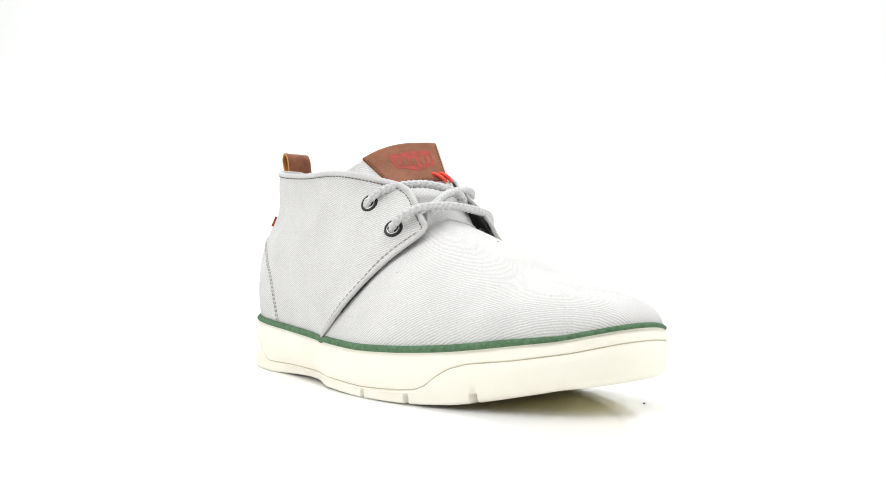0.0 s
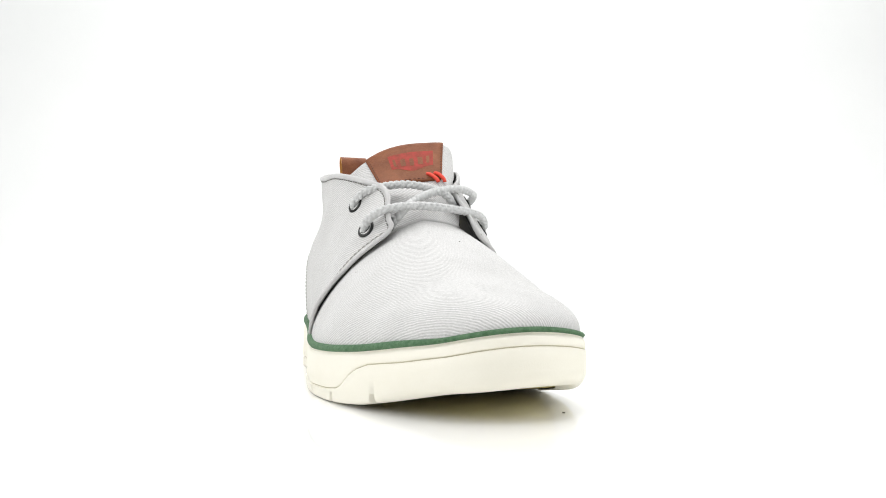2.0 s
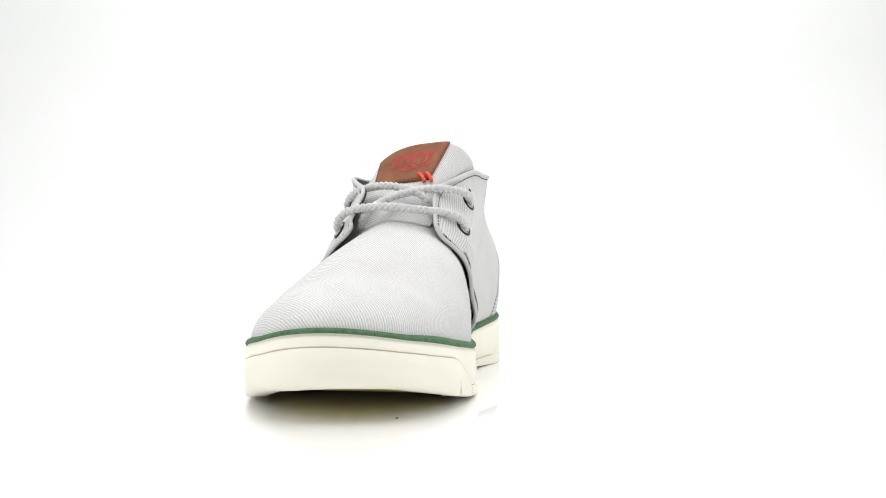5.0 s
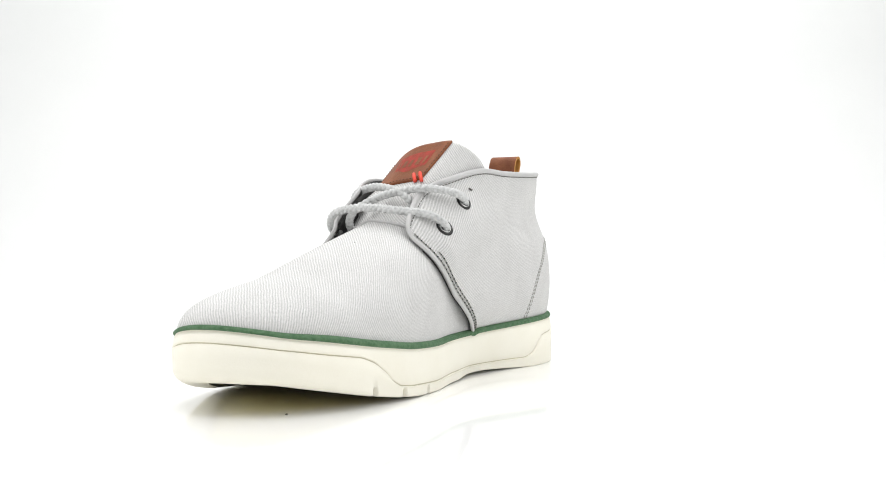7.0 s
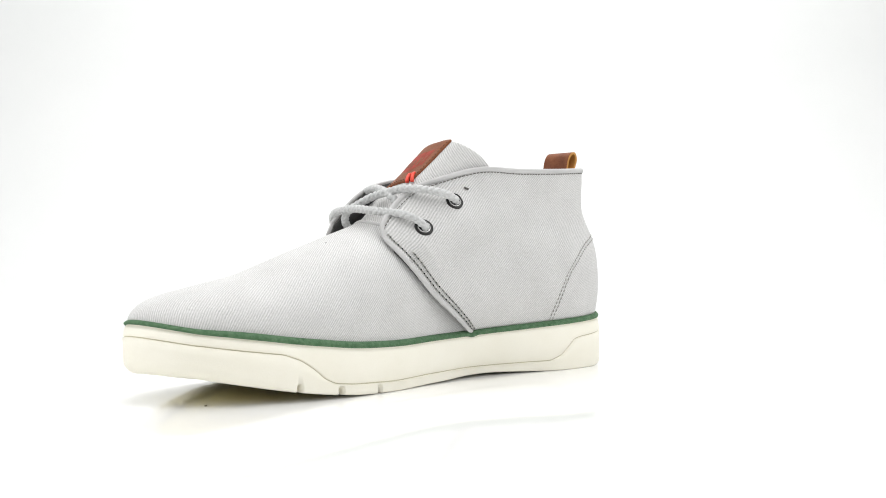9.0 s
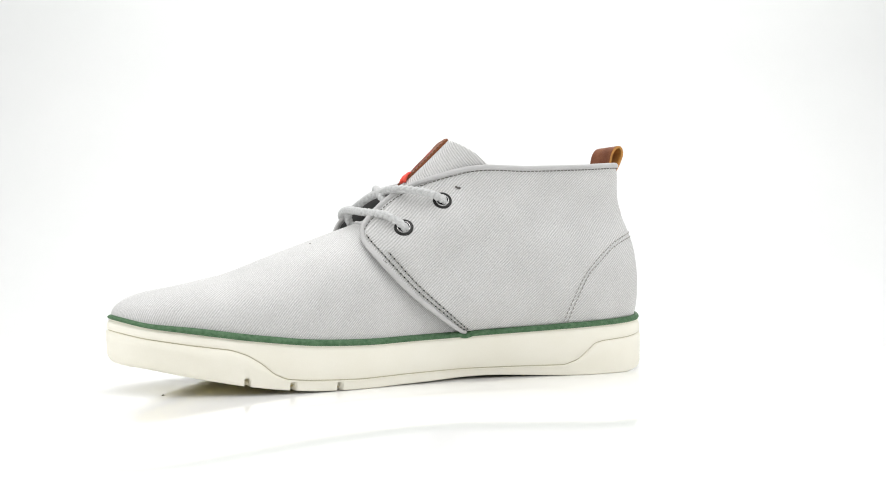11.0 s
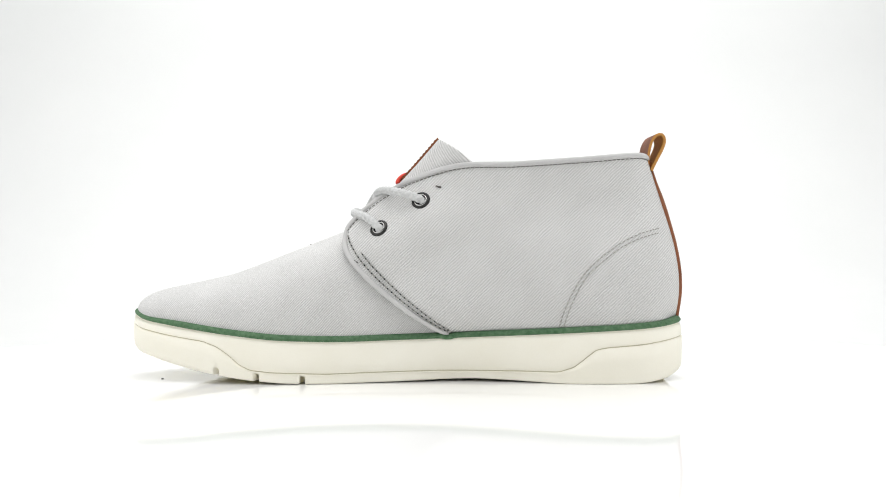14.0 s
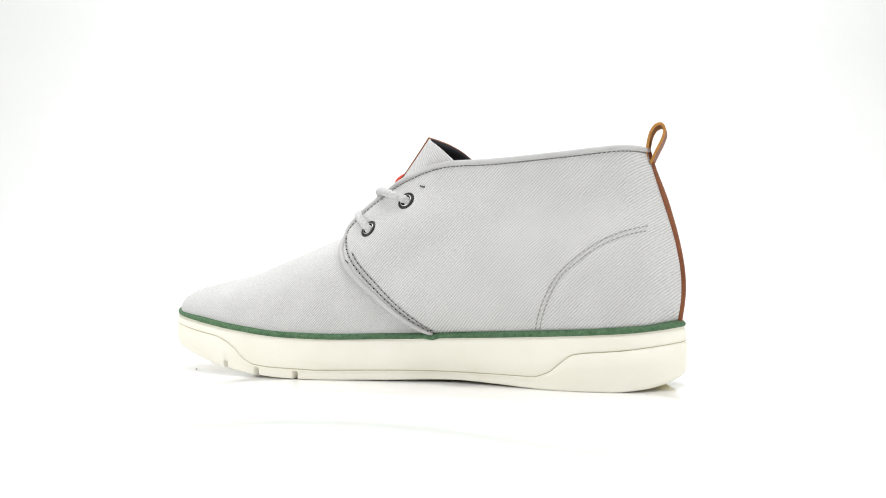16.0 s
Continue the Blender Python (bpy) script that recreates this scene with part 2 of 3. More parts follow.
tagged(part("backdrop", studio_sweep(), FABRIC, None, "", True, False),
       "seamless white studio backdrop sweeping up behind the turntable", "backdrop", kind="structure")

# ---- the shoe ----
shoe = tagged(new("shoe"), "light grey canvas chukka shoe with cream rubber sole, brown leather trim", "shoe")


def build_sole():
    notch = np.zeros(NP)
    for u, s in ((194.7, 1), (218.7, 1), (240.5, 1), (185, -1), (217, -1), (251.7, -1)):
        d = np.abs(RING[:, 0] - u) + np.where(RING[:, 1] * s > 0, 0, 99)
        notch = np.maximum(notch, np.clip((1.4 - d) / 0.4, 0, 1))
    B, G, T, W = BOTTOM, GROOVE, TOP, WAIST
    # the lower edge is rounded most at the toe, less at the heel
    R = 1.0 + 6.0 * soften(np.clip((RING[:, 0] - 238) / 45, 0, 1), 20) + 2.5 * soften(np.clip((18 - RING[:, 0]) / 20, 0, 1), 20)
    rows = [ring_at(W + R + 8, B + 0.6)]
    for a in np.linspace(0, math.pi / 2, 7):
        rows.append(ring_at(W + R * (1 - math.sin(a)) + 7.0 * notch, B + R * (1 - math.cos(a))))
    low = B + R + 0.3
    mid = np.maximum(np.minimum(G - 0.8, B + 4.4), low + 0.2)
    for f in (0.0, 0.5, 0.98):
        rows.append(ring_at(W * (1 - 0.15 * f) + 7.0 * notch * (1 if f < 0.6 else 0), low + (mid - low) * f))
    for f in (0.5, 1.0):
        rows.append(ring_at(W * 0.8 - 0.25 * f, mid + (np.maximum(G - 0.55, mid + 0.05) - mid) * f))
    rows += [ring_at(W * 0.8, G - 0.42), ring_at(W * 0.8 + 0.85, G - 0.2), ring_at(W * 0.8 + 0.9, G + 0.12), ring_at(W * 0.78 + 0.25, G + 0.36), ring_at(W * 0.75 + 0.05, G + 0.7)]
    for f in (0.3, 0.6, 0.88):
        rows.append(ring_at(W * 0.75 * (1 - f) ** 2.2 + 0.05 + 0.9 * f * f, G + 0.6 + (T - 0.9 - G) * f))
    rows += [ring_at(1.0, T - 0.9), ring_at(1.25, T - 0.7), ring_at(1.5, T - 0.65), ring_at(1.5, T - 0.4), ring_at(1.2, T - 0.3), ring_at(1.3, T), ring_at(2.0, T + 0.25), ring_at(9, T + 0.3)]
    P = np.stack(rows, 1)
    bm = grid_mesh(P, True)
    return part("sole", bm, RUBBER, shoe, "cream rubber cupsole with an engraved side line")


sole = build_sole()


def build_tread():
    """The tan underside with cross ribs, set a little above the sole's lower edge."""
    bm = bmesh.new()
    us = np.linspace(3, 287, 190)
    inner = RING - OUTWARD * (4.0 + WAIST + 6.0 * np.clip((RING[:, 0] - 238) / 45, 0, 1))[:, None]
    med = inner[RING[:, 1] >= 0]
    lat = inner[RING[:, 1] < 0]
    med, lat = med[np.argsort(med[:, 0])], lat[np.argsort(lat[:, 0])]
    P = []
    for i, u in enumerate(us):
        a, b = np.interp(u, med[:, 0], med[:, 1]), np.interp(u, lat[:, 0], lat[:, 1])
        z = np.interp(u, [2, 20, 60, 105, 150, 180, 205, 224, 243, 265, 288], [3.9, 1.7, 1.6, 3.5, 2.3, 1.7, 2.3, 4.3, 7.2, 11.4, 14.4])
        z += 0.9 * (1 if (u % 6) < 2.4 else 0)
        P.append([(u, b + (a - b) * f, z) for f in np.linspace(0, 1, 12)])
    return part("tread", grid_mesh(np.array(P)), TREAD, sole, "ribbed tan rubber underside")


build_tread()


def build_line():
    """A darker strip in the engraved side line, its tan standing for shade and dirt."""
    rows = [ring_at(WAIST * 0.8 + 0.8, GROOVE - 0.3), ring_at(WAIST * 0.8 + 0.55, GROOVE - 0.1), ring_at(WAIST * 0.8 + 0.55, GROOVE + 0.1), ring_at(WAIST * 0.8 + 0.7, GROOVE + 0.27)]
    return part("engraved_line", grid_mesh(np.stack(rows, 1), True), LINE, sole, "thin tan strip for the shade and dirt in the engraved line")


build_line()


def build_rand():
    """The green band between sole and upper, dented where the side panels end."""
    dent = np.zeros(NP)
    for u, s in ((120, 1), (132, -1)):
        d = np.abs(RING[:, 0] - u) + np.where(RING[:, 1] * s > 0, 0, 99)
        dent = np.maximum(dent, np.exp(-(d / 3.0) ** 2))
    T = TOP - 0.8 * dent
    H = 1 - 0.28 * soften(np.clip((RING[:, 0] - 262) / 25, 0, 1), 20)
    rows = [ring_at(2.5, T - 0.2), ring_at(0.9, T + 0.1), ring_at(0.35, T + 0.8), ring_at(0.45, T + 1.7 * H), ring_at(1.2, T + 2.6 * H), ring_at(2.4, T + 3.1 * H), ring_at(4.5, T + 3.2 * H), ring_at(8.0, T + 2.6 * H)]
    return part("rand", grid_mesh(np.stack(rows, 1), True), GREEN, shoe, "green textured rubber band")


build_rand()

# ---- the upper ----
FEATHER = ring_at(2.7 - 0.7 * np.clip((RING[:, 0] - 262) / 25, 0, 1), TOP + 2.6 - 0.9 * np.clip((RING[:, 0] - 262) / 25, 0, 1))
TOE, HEEL = int(np.argmax(RING[:, 0])), int(np.argmin(RING[:, 0]))


def half(side):
    """The feather line of one side from toe to heel."""
    i, j = TOE, HEEL
    step = 1 if FEATHER[(TOE + 60) % NP, 1] * side > FEATHER[(TOE - 60) % NP, 1] * side else -1
    out = [FEATHER[i]]
    while i != j:
        i = (i + step) % NP
        out.append(FEATHER[i])
    return np.array(out)


HALF = {1: half(1), -1: half(-1)}


def feather_at(side, u):
    h = HALF[side]
    k = int(np.argmax(np.abs(h[:, 1]) * (h[:, 0] > 200)))
    rear = h[k:][::-1]
    return np.array([np.interp(u, rear[:, 0], rear[:, c]) for c in range(3)])


RIDGE = [(268, -3, 51.3), (266, -3, 51.9), (261, -4, 53.2), (252, -5, 55.8), (240, -5, 59.2), (219, -5, 67.6), (190, -3, 78.6), (162, -1, 89), (136, 0, 99)]
FOOT = {1: (301, 297, 287, 267, 243, 215, 184, 150, 118), -1: (301, 297, 287, 268, 243, 215, 184, 148, 115)}


def vamp_side(side, nu=150, nh=40):
    h = HALF[side]
    s = np.concatenate([[0], np.cumsum(np.linalg.norm(np.diff(h, axis=0), axis=1))])
    marks = [0.0]
    for u in FOOT[side][1:]:
        k = int(np.argmin(np.abs(h[:, 0] - (u - 3 * (u > 260)))))
        marks.append(max(s[k], marks[-1] + 8))
    r = stations([(m, *k) for m, k in zip(marks, RIDGE)], nu)
    p = np.interp(np.linspace(0, 1, nu), [0, 0.3, 0.6, 1], [1, 0.9, 0.82, 0.8] if side > 0 else [1, 1.05, 1.25, 1.4])
    belly = np.interp(np.linspace(0, 1, nu), [0, 0.55, 0.75, 0.88, 1], [0, 0, 2.5, 4.5, 4.5] if side > 0 else [0, 0, 0, 0, 0])
    F = np.stack([np.interp(r[:, 0], s, h[:, c]) for c in range(3)], 1)
    R = r[:, 1:]
    P = np.empty((nu, nh, 3))
    for j, a in enumerate(np.linspace(0, math.pi / 2, nh)):
        c, q = max(math.cos(a), 0.0), math.sin(a)
        P[:, j, :2] = R[:, :2] + (F - R)[:, :2] * (c ** p)[:, None]
        P[:, j, 2] = F[:, 2] + (R[:, 2] - F[:, 2]) * q ** p
        P[:, j, 1] += side * belly * math.sin(2 * a) ** 1.3
    return P


def ribs(along, slope, up):
    """Cloth coordinates along and across ribs that climb by slope."""
    k = math.hypot(1, slope)
    return np.stack([(along + slope * up) / k, (up - slope * along) / k], 2)


def girth_uv(P, side):
    """Cloth coordinates from the way along the foot and the way round it from the ridge."""
    d = np.concatenate([np.zeros((len(P), 1)), np.cumsum(np.linalg.norm(np.diff(P[:, ::-1], axis=1), axis=2), axis=1)], 1)[:, ::-1]
    way = P[:, 0, :2] - P[:, -1, :2]
    way /= np.linalg.norm(way, axis=1)[:, None]
    return ribs(P[:, -1:, 0] + d * way[:, :1], 0.9, P[:, -1:, 1] + d * way[:, 1:])


VP = {s: vamp_side(s) for s in (1, -1)}
both = np.concatenate([VP[1], VP[-1][:, ::-1][:, 1:]], 1)
both_uv = np.concatenate([girth_uv(VP[1], 1), girth_uv(VP[-1], -1)[:, ::-1][:, 1:]], 1)
vamp_bm = grid_mesh(both, False, both_uv)
from mathutils.bvhtree import BVHTree
VAMP_TREE = BVHTree.FromBMesh(vamp_bm)
part("vamp", vamp_bm, CANVAS, shoe, "light grey twill toe panel")

SIDE_TOP = {1: [(178.5, 25, 79.5), (167.5, 21, 91.5), (153.5, 19.5, 102), (137, 27, 109), (114, 33, 114.8), (84, 33.5, 115.4), (49, 31, 117.5), (21, 23.5, 120), (12.5, 0, 120.6)],
            -1: [(180.5, -23.5, 79), (170, -20, 91.5), (158, -19, 102), (142, -27.5, 107.6), (117, -36.5, 112.2), (84, -37.5, 113), (49, -33.5, 116.2), (22, -22.5, 120), (12.5, 0, 120.6)]}
SIDE_FOOT = {1: (120, 110, 98, 84, 66, 48, 28, 9), -1: (131.5, 120, 107, 91, 72, 52, 30, 9)}


def quarter(side, nu=170, nh=56):
    feet = [tuple(feather_at(side, u)) for u in SIDE_FOOT[side]] + [tuple(HALF[side][-1])]
    r = stations([(*f, *k) for f, k in zip(feet, SIDE_TOP[side])], nu)
    F, K = r[:, :3], r[:, 3:]
    x = np.linspace(0, 1, nu)
    beta = np.interp(x, [0, 0.3, 1], [1.2 if side > 0 else 1.0, 1.0, 1.0])
    gam = np.interp(x, [0, 0.3, 0.7, 1], [0.9 if side > 0 else 1.2, 1.0, 1.1, 1.6])
    shoulder = np.interp(x, [0, 0.1, 0.35, 0.55], [1.5, 7.5, 5.5, 0] if side > 0 else [0, 2.0, 1.5, 0])
    reach = np.interp(x, [0, 0.25], [0.08 if side > 0 else 0.18, 0])
    alp = np.interp(x, [0, 0.3, 0.55, 0.8, 1], [8, 10, 3.0, 1.6, 1.6] if side > 0 else [2.2, 2.5, 1.4, 1.4, 1.6])
    bul = np.interp(x, [0, 0.2, 0.5, 0.8, 1], [8, 8, 4.5, 3.2, 4.2] if side > 0 else [0, 1.5, 2.0, 2.8, 4.2])
    pinch = np.interp(x, [0.5, 0.75, 0.9, 1], [0, 5.6, 4.0, -0.6])
    out = np.stack([-(K - F)[:, 1] * 0, np.full(nu, side)], 1).astype(float)
    back = np.interp(x, [0.72, 1], [0, 1])[:, None]
    out = out * (1 - back) + np.array([[-1.0, 0]]) * back
    out /= np.linalg.norm(out, axis=1)[:, None]
    P = np.empty((nu, nh, 3))
    for j, h in enumerate(np.linspace(0, 1, nh)):
        b = 6.75 * h * (1 - h) ** 2
        P[:, j, 0] = F[:, 0] + (K - F)[:, 0] * (h ** gam + reach * (6.75 * h * h * (1 - h) if side > 0 else b))
        P[:, j, 1] = F[:, 1] + (K - F)[:, 1] * h ** alp
        P[:, j, 2] = F[:, 2] + (K - F)[:, 2] * h ** beta
        P[:, j, 1] += side * shoulder * math.exp(-((h - 0.74) / 0.17) ** 2)
        P[:, j, 0] -= 3.2 * max(0, (h - 0.85) / 0.15) ** 2 * np.clip(1 - x / 0.08, 0, 1) ** 2
        P[:, j, :2] += out * (bul * b - pinch * math.exp(-((h - 0.72) / 0.17) ** 2))[:, None]
    # rest on the toe panel where the two overlap
    lift = np.zeros((nu, nh))
    for i in range(nu):
        for j in range(nh):
            u, v, z = P[i, j]
            if u < 118:
                continue
            hit = VAMP_TREE.ray_cast(Vector((u, 120 * side, z)), Vector((0, -side, 0)))
            if hit[0] is not None and hit[0].y * side > 0:
                rise = hit[0].y * side + 0.5 + 2.3 * min(max((z - 27) / 16, 0), 1) - v * side
                lift[i, j] = max(0.0, rise) + min(0.0, rise) * (0.05 if side > 0 else 0.3) * max(0.0, 1 - x[i] / 0.12)
    k = np.hanning(9)[1:-1]
    k /= k.sum()
    pad = np.pad(lift, ((3, 3), (3, 3)), "edge")
    pad = np.apply_along_axis(lambda a: np.convolve(a, k, "valid"), 0, pad)
    pad = np.apply_along_axis(lambda a: np.convolve(a, k, "valid"), 1, pad)
    P[:, :, 1] += side * np.where(pad > 0, np.maximum(lift, pad), pad)
    return P


QP = {s: quarter(s) for s in (1, -1)}


def normals(P, side):
    n = np.cross(np.gradient(P, axis=0), np.gradient(P, axis=1))
    n /= np.linalg.norm(n, axis=2)[:, :, None] + 1e-9
    flip = np.sign((n[:, :, 1] * side).sum())
    return n * flip


QN = {s: normals(QP[s], s) for s in (1, -1)}


def on_side(side, u, z, lift=0.0):
    """The point of the side panel at that length and height, and its normal."""
    P, N = QP[side].reshape(-1, 3), QN[side].reshape(-1, 3)
    d = (P[:, 0] - u) ** 2 + (P[:, 2] - z) ** 2
    k = np.argsort(d)[:8]
    w = 1 / (d[k] + 0.05)
    w /= w.sum()
    n = (N[k] * w[:, None]).sum(0)
    n /= np.linalg.norm(n)
    p = (P[k] * w[:, None]).sum(0)
    p[0], p[2] = u, z
    return p + n * lift, n


def at(side, i, h, lift=0.0):
    """The point of the side panel's grid at fractions i (front to heel) and h (sole to collar)."""
    P, N = QP[side], QN[side]
    a, b = i * (P.shape[0] - 1), h * (P.shape[1] - 1)
    i0, j0 = min(int(a), P.shape[0] - 2), min(int(b), P.shape[1] - 2)
    fa, fb = a - i0, b - j0
    mix = lambda M: (M[i0, j0] * (1 - fa) + M[i0 + 1, j0] * fa) * (1 - fb) + (M[i0, j0 + 1] * (1 - fa) + M[i0 + 1, j0 + 1] * fa) * fb
    n = mix(N)
    return mix(P) + n / np.linalg.norm(n) * lift, n


def build_quarter(side):
    P, N = QP[side], QN[side]
    uv = ribs(P[:, :, 0], -0.95 if side > 0 else 0.42, P[:, :, 2])
    edge = np.concatenate([P[:, ::-1], (P - N * 1.4)], 1)
    euv = np.concatenate([uv[:, ::-1], uv], 1)
    bm = grid_mesh(edge, False, euv)
    q = part("side_panel", bm, CANVAS, shoe, "light grey twill side panel with eyelets")
    inner = (P - N * 1.5)[:, 3:]
    part("lining", grid_mesh(inner - N[:, 3:] * 0.6), SHADED_LINING, q, "grey fabric lining, darkened for the shade inside")
    # the folded binding round the front edge and the collar
    path = [at(side, 0, h, 0.15)[0] for h in np.linspace(0.0, 0.93, 60)]
    corner = [at(side, a, b, 0.15)[0] for a, b in ((0.004, 0.97), (0.018, 0.992))]
    top = [at(side, i, 1.0, 0.1)[0] for i in np.linspace(0.04, 1.0, 120)]
    path = spline(path + corner + top, 260)
    part("binding", sweep(path, ring_shape(1.5, 10, 0.7), up=(0, side, 0.2)), BINDING, q, "plain grey edge binding")
    return q


QUARTER = {s: build_quarter(s) for s in (1, -1)}


def stitches(path, normal, pitch=2.4, length=1.85, r=0.25, shift=0.0):
    """A row of short raised threads along a path: one bmesh."""
    path = np.array(path)
    s = np.concatenate([[0], np.cumsum(np.linalg.norm(np.diff(path, axis=0), axis=1))])
    bm = bmesh.new()
    for c in np.arange(pitch / 2 + shift, s[-1], pitch):
        pts = [np.array([np.interp(c + o, s, path[:, k]) for k in range(3)]) for o in (-length / 2, -length / 4, length / 4, length / 2)]
        n = np.array([np.interp(c, s, np.array(normal)[:, k]) for k in range(3)])
        t = pts[3] - pts[0]
        t /= np.linalg.norm(t) + 1e-9
        b = np.cross(n, t)
        rows = []
        for p, d in zip(pts, (-0.15, 0.25, 0.25, -0.15)):
            rows.append([bm.verts.new(p + n * d + b * r * math.cos(a) + n * r * math.sin(a)) for a in np.arange(6) * math.pi / 3])
        for a, e in zip(rows, rows[1:]):
            for i in range(6):
                bm.faces.new((a[i], a[(i + 1) % 6], e[(i + 1) % 6], e[i]))
    return bm


def stitch_line(side, pts, **kw):
    got = [at(side, *p) for p in pts]
    return stitches([g[0] for g in got], [g[1] for g in got], **kw)


def counter_line(side, off):
    """The curved seam of the heel panel."""
    seam = spline([(62 - off, 30), (59 - off, 39), (55 - off, 48), (49.3 - off, 57.3), (42 - off * 0.7, 64.6 - off * 0.6), (30.8, 73 - off), (19.5, 78.5 - off), (9, 81.5 - off)], 70)
    got = [on_side(side, u, z, 0.05) for u, z in seam]
    return [g[0] for g in got], [g[1] for g in got]


for s in (1, -1):
    q = QUARTER[s]
    for a, hi in ((0.035, 0.95), (0.057, 0.77)) if s > 0 else ((0.034, 0.95),):
        line = [(a, h, 0.3 if s > 0 else 0.1) for h in np.linspace(0.02, hi, 60)]
        tagged(part("stitching", stitch_line(s, line, pitch=2.9, length=2.1, r=0.34 if s > 0 else 0.24), PALETHREAD, q), kind="stuff")
        if s > 0:
            # dark beads between the stitches, painted in place of the needle holes' shade
            tagged(part("needle_hole_shade", stitch_line(s, line, pitch=2.9, length=0.75, r=0.32, shift=1.45), LINING_AND_HOLES, q), kind="stuff")
    tagged(part("stitching", stitch_line(s, [(i, 0.98) for i in np.linspace(0.03, 0.99, 150)]), THREAD, q), kind="stuff")
    for off in (0.0, 2.4):
        tagged(part("stitching", stitches(*counter_line(s, off), pitch=2.5, length=1.7, r=0.26), PALETHREAD, q), kind="stuff")


def build_eyelet(side, u, z):
    p, n = on_side(side, u, z)
    m = Vector(n).to_track_quat("Z", "Y").to_matrix()
    bm = bmesh.new()
    prof = [(3.55, 0.2), (3.7, 0.5), (4.2, 0.62), (4.75, 0.4), (5.1, 0.0), (5.1, -0.6)]
    k = 28
    rows = [[bm.verts.new(Vector(p) + m @ Vector((r * math.cos(2 * math.pi * i / k), r * math.sin(2 * math.pi * i / k), h))) for i in range(k)] for r, h in prof]
    for a, b in zip(rows, rows[1:]):
        for i in range(k):
            bm.faces.new((a[i], a[(i + 1) % k], b[(i + 1) % k], b[i]))
    e = part("eyelet", bm, STEEL, QUARTER[side], "dark metal eyelet")
    bm = bmesh.new()
    prof = [(2.95, -0.8), (2.95, 0.4), (3.05, 0.7), (3.25, 0.8), (3.5, 0.65), (3.65, 0.4), (3.65, 0.1)]
    rows = [[bm.verts.new(Vector(p) + m @ Vector((r * math.cos(2 * math.pi * i / k), r * math.sin(2 * math.pi * i / k), h))) for i in range(k)] for r, h in prof]
    for a, b in zip(rows, rows[1:]):
        for i in range(k):
            bm.faces.new((a[i], a[(i + 1) % k], b[(i + 1) % k], b[i]))
    part("rim", bm, SILVER, e, "bright worn inner rim")
    # a near-black disc closes the eyelet and stands for the shade inside it
    bm = bmesh.new()
    bm.faces.new([bm.verts.new(Vector(p) + m @ Vector((3.0 * math.cos(2 * math.pi * i / k), 3.0 * math.sin(2 * math.pi * i / k), 0.12))) for i in range(k)])
    part("hole_shade", bm, LINING_AND_HOLES, e, "dark disc standing for the shade inside")
    return Vector(p), Vector(n)


EYE_AT = {"LU": build_eyelet(1, 134.2, 96.7), "LL": build_eyelet(1, 156.4, 82.2), "RU": build_eyelet(-1, 142.6, 95), "RL": build_eyelet(-1, 163.9, 81.3)}

# ---- the tongue with its leather patch ----
TONGUE_TOP = [(108, -28, 113), (116.5, -21.5, 119.3), (121, -12, 125), (124, -2, 128.2), (125.5, 9, 129.6), (125.5, 23.6, 129.8), (116, 31, 124), (106.5, 32.5, 116)]
TT = spline(TONGUE_TOP, 61)
WALL_TREE = {s: BVHTree.FromPolygons([tuple(p) for p in QP[s].reshape(-1, 3)], [(i * 56 + j, (i + 1) * 56 + j, (i + 1) * 56 + j + 1, i * 56 + j + 1) for i in range(169) for j in range(55)]) for s in (1, -1)}


def tongue_at(a, b, lift=0.0):
    """A point of the tongue: a across from -1 to 1, b from throat to top; it stays inside the side panels."""
    i = (a + 1) / 2 * 60
    i0 = min(int(i), 59)
    top = TT[i0] * (1 - (i - i0)) + TT[i0 + 1] * (i - i0)
    low = np.array([188 - 8 * a * a, 15 * a - 2, 76 - 3.5 * a * a])
    p = low + (top - low) * b
    n = np.array([0.62, 0.45 * a, 0.78])
    n /= np.linalg.norm(n)
    p = p + n * (lift - 3.5 * math.sin(math.pi * b) * (1 - 2.6 * a * a))
    under = VAMP_TREE.ray_cast(Vector((p[0], p[1], 140)), Vector((0, 0, -1)))[0]
    if under is not None and p[0] > 150:
        p[2] = min(p[2], under.z - 1.2 + 0.75 * max(0.0, 168.5 - p[0]) + min(0.0, lift))
    side = 1 if p[1] > 0 else -1
    hit = WALL_TREE[side].ray_cast(Vector((p[0], 90 * side, p[2])), Vector((0, -side, 0)))
    if hit[0] is not None and hit[0].y * side > 6:
        p[1] = side * min(p[1] * side, hit[0].y * side - 3.2)
    return p


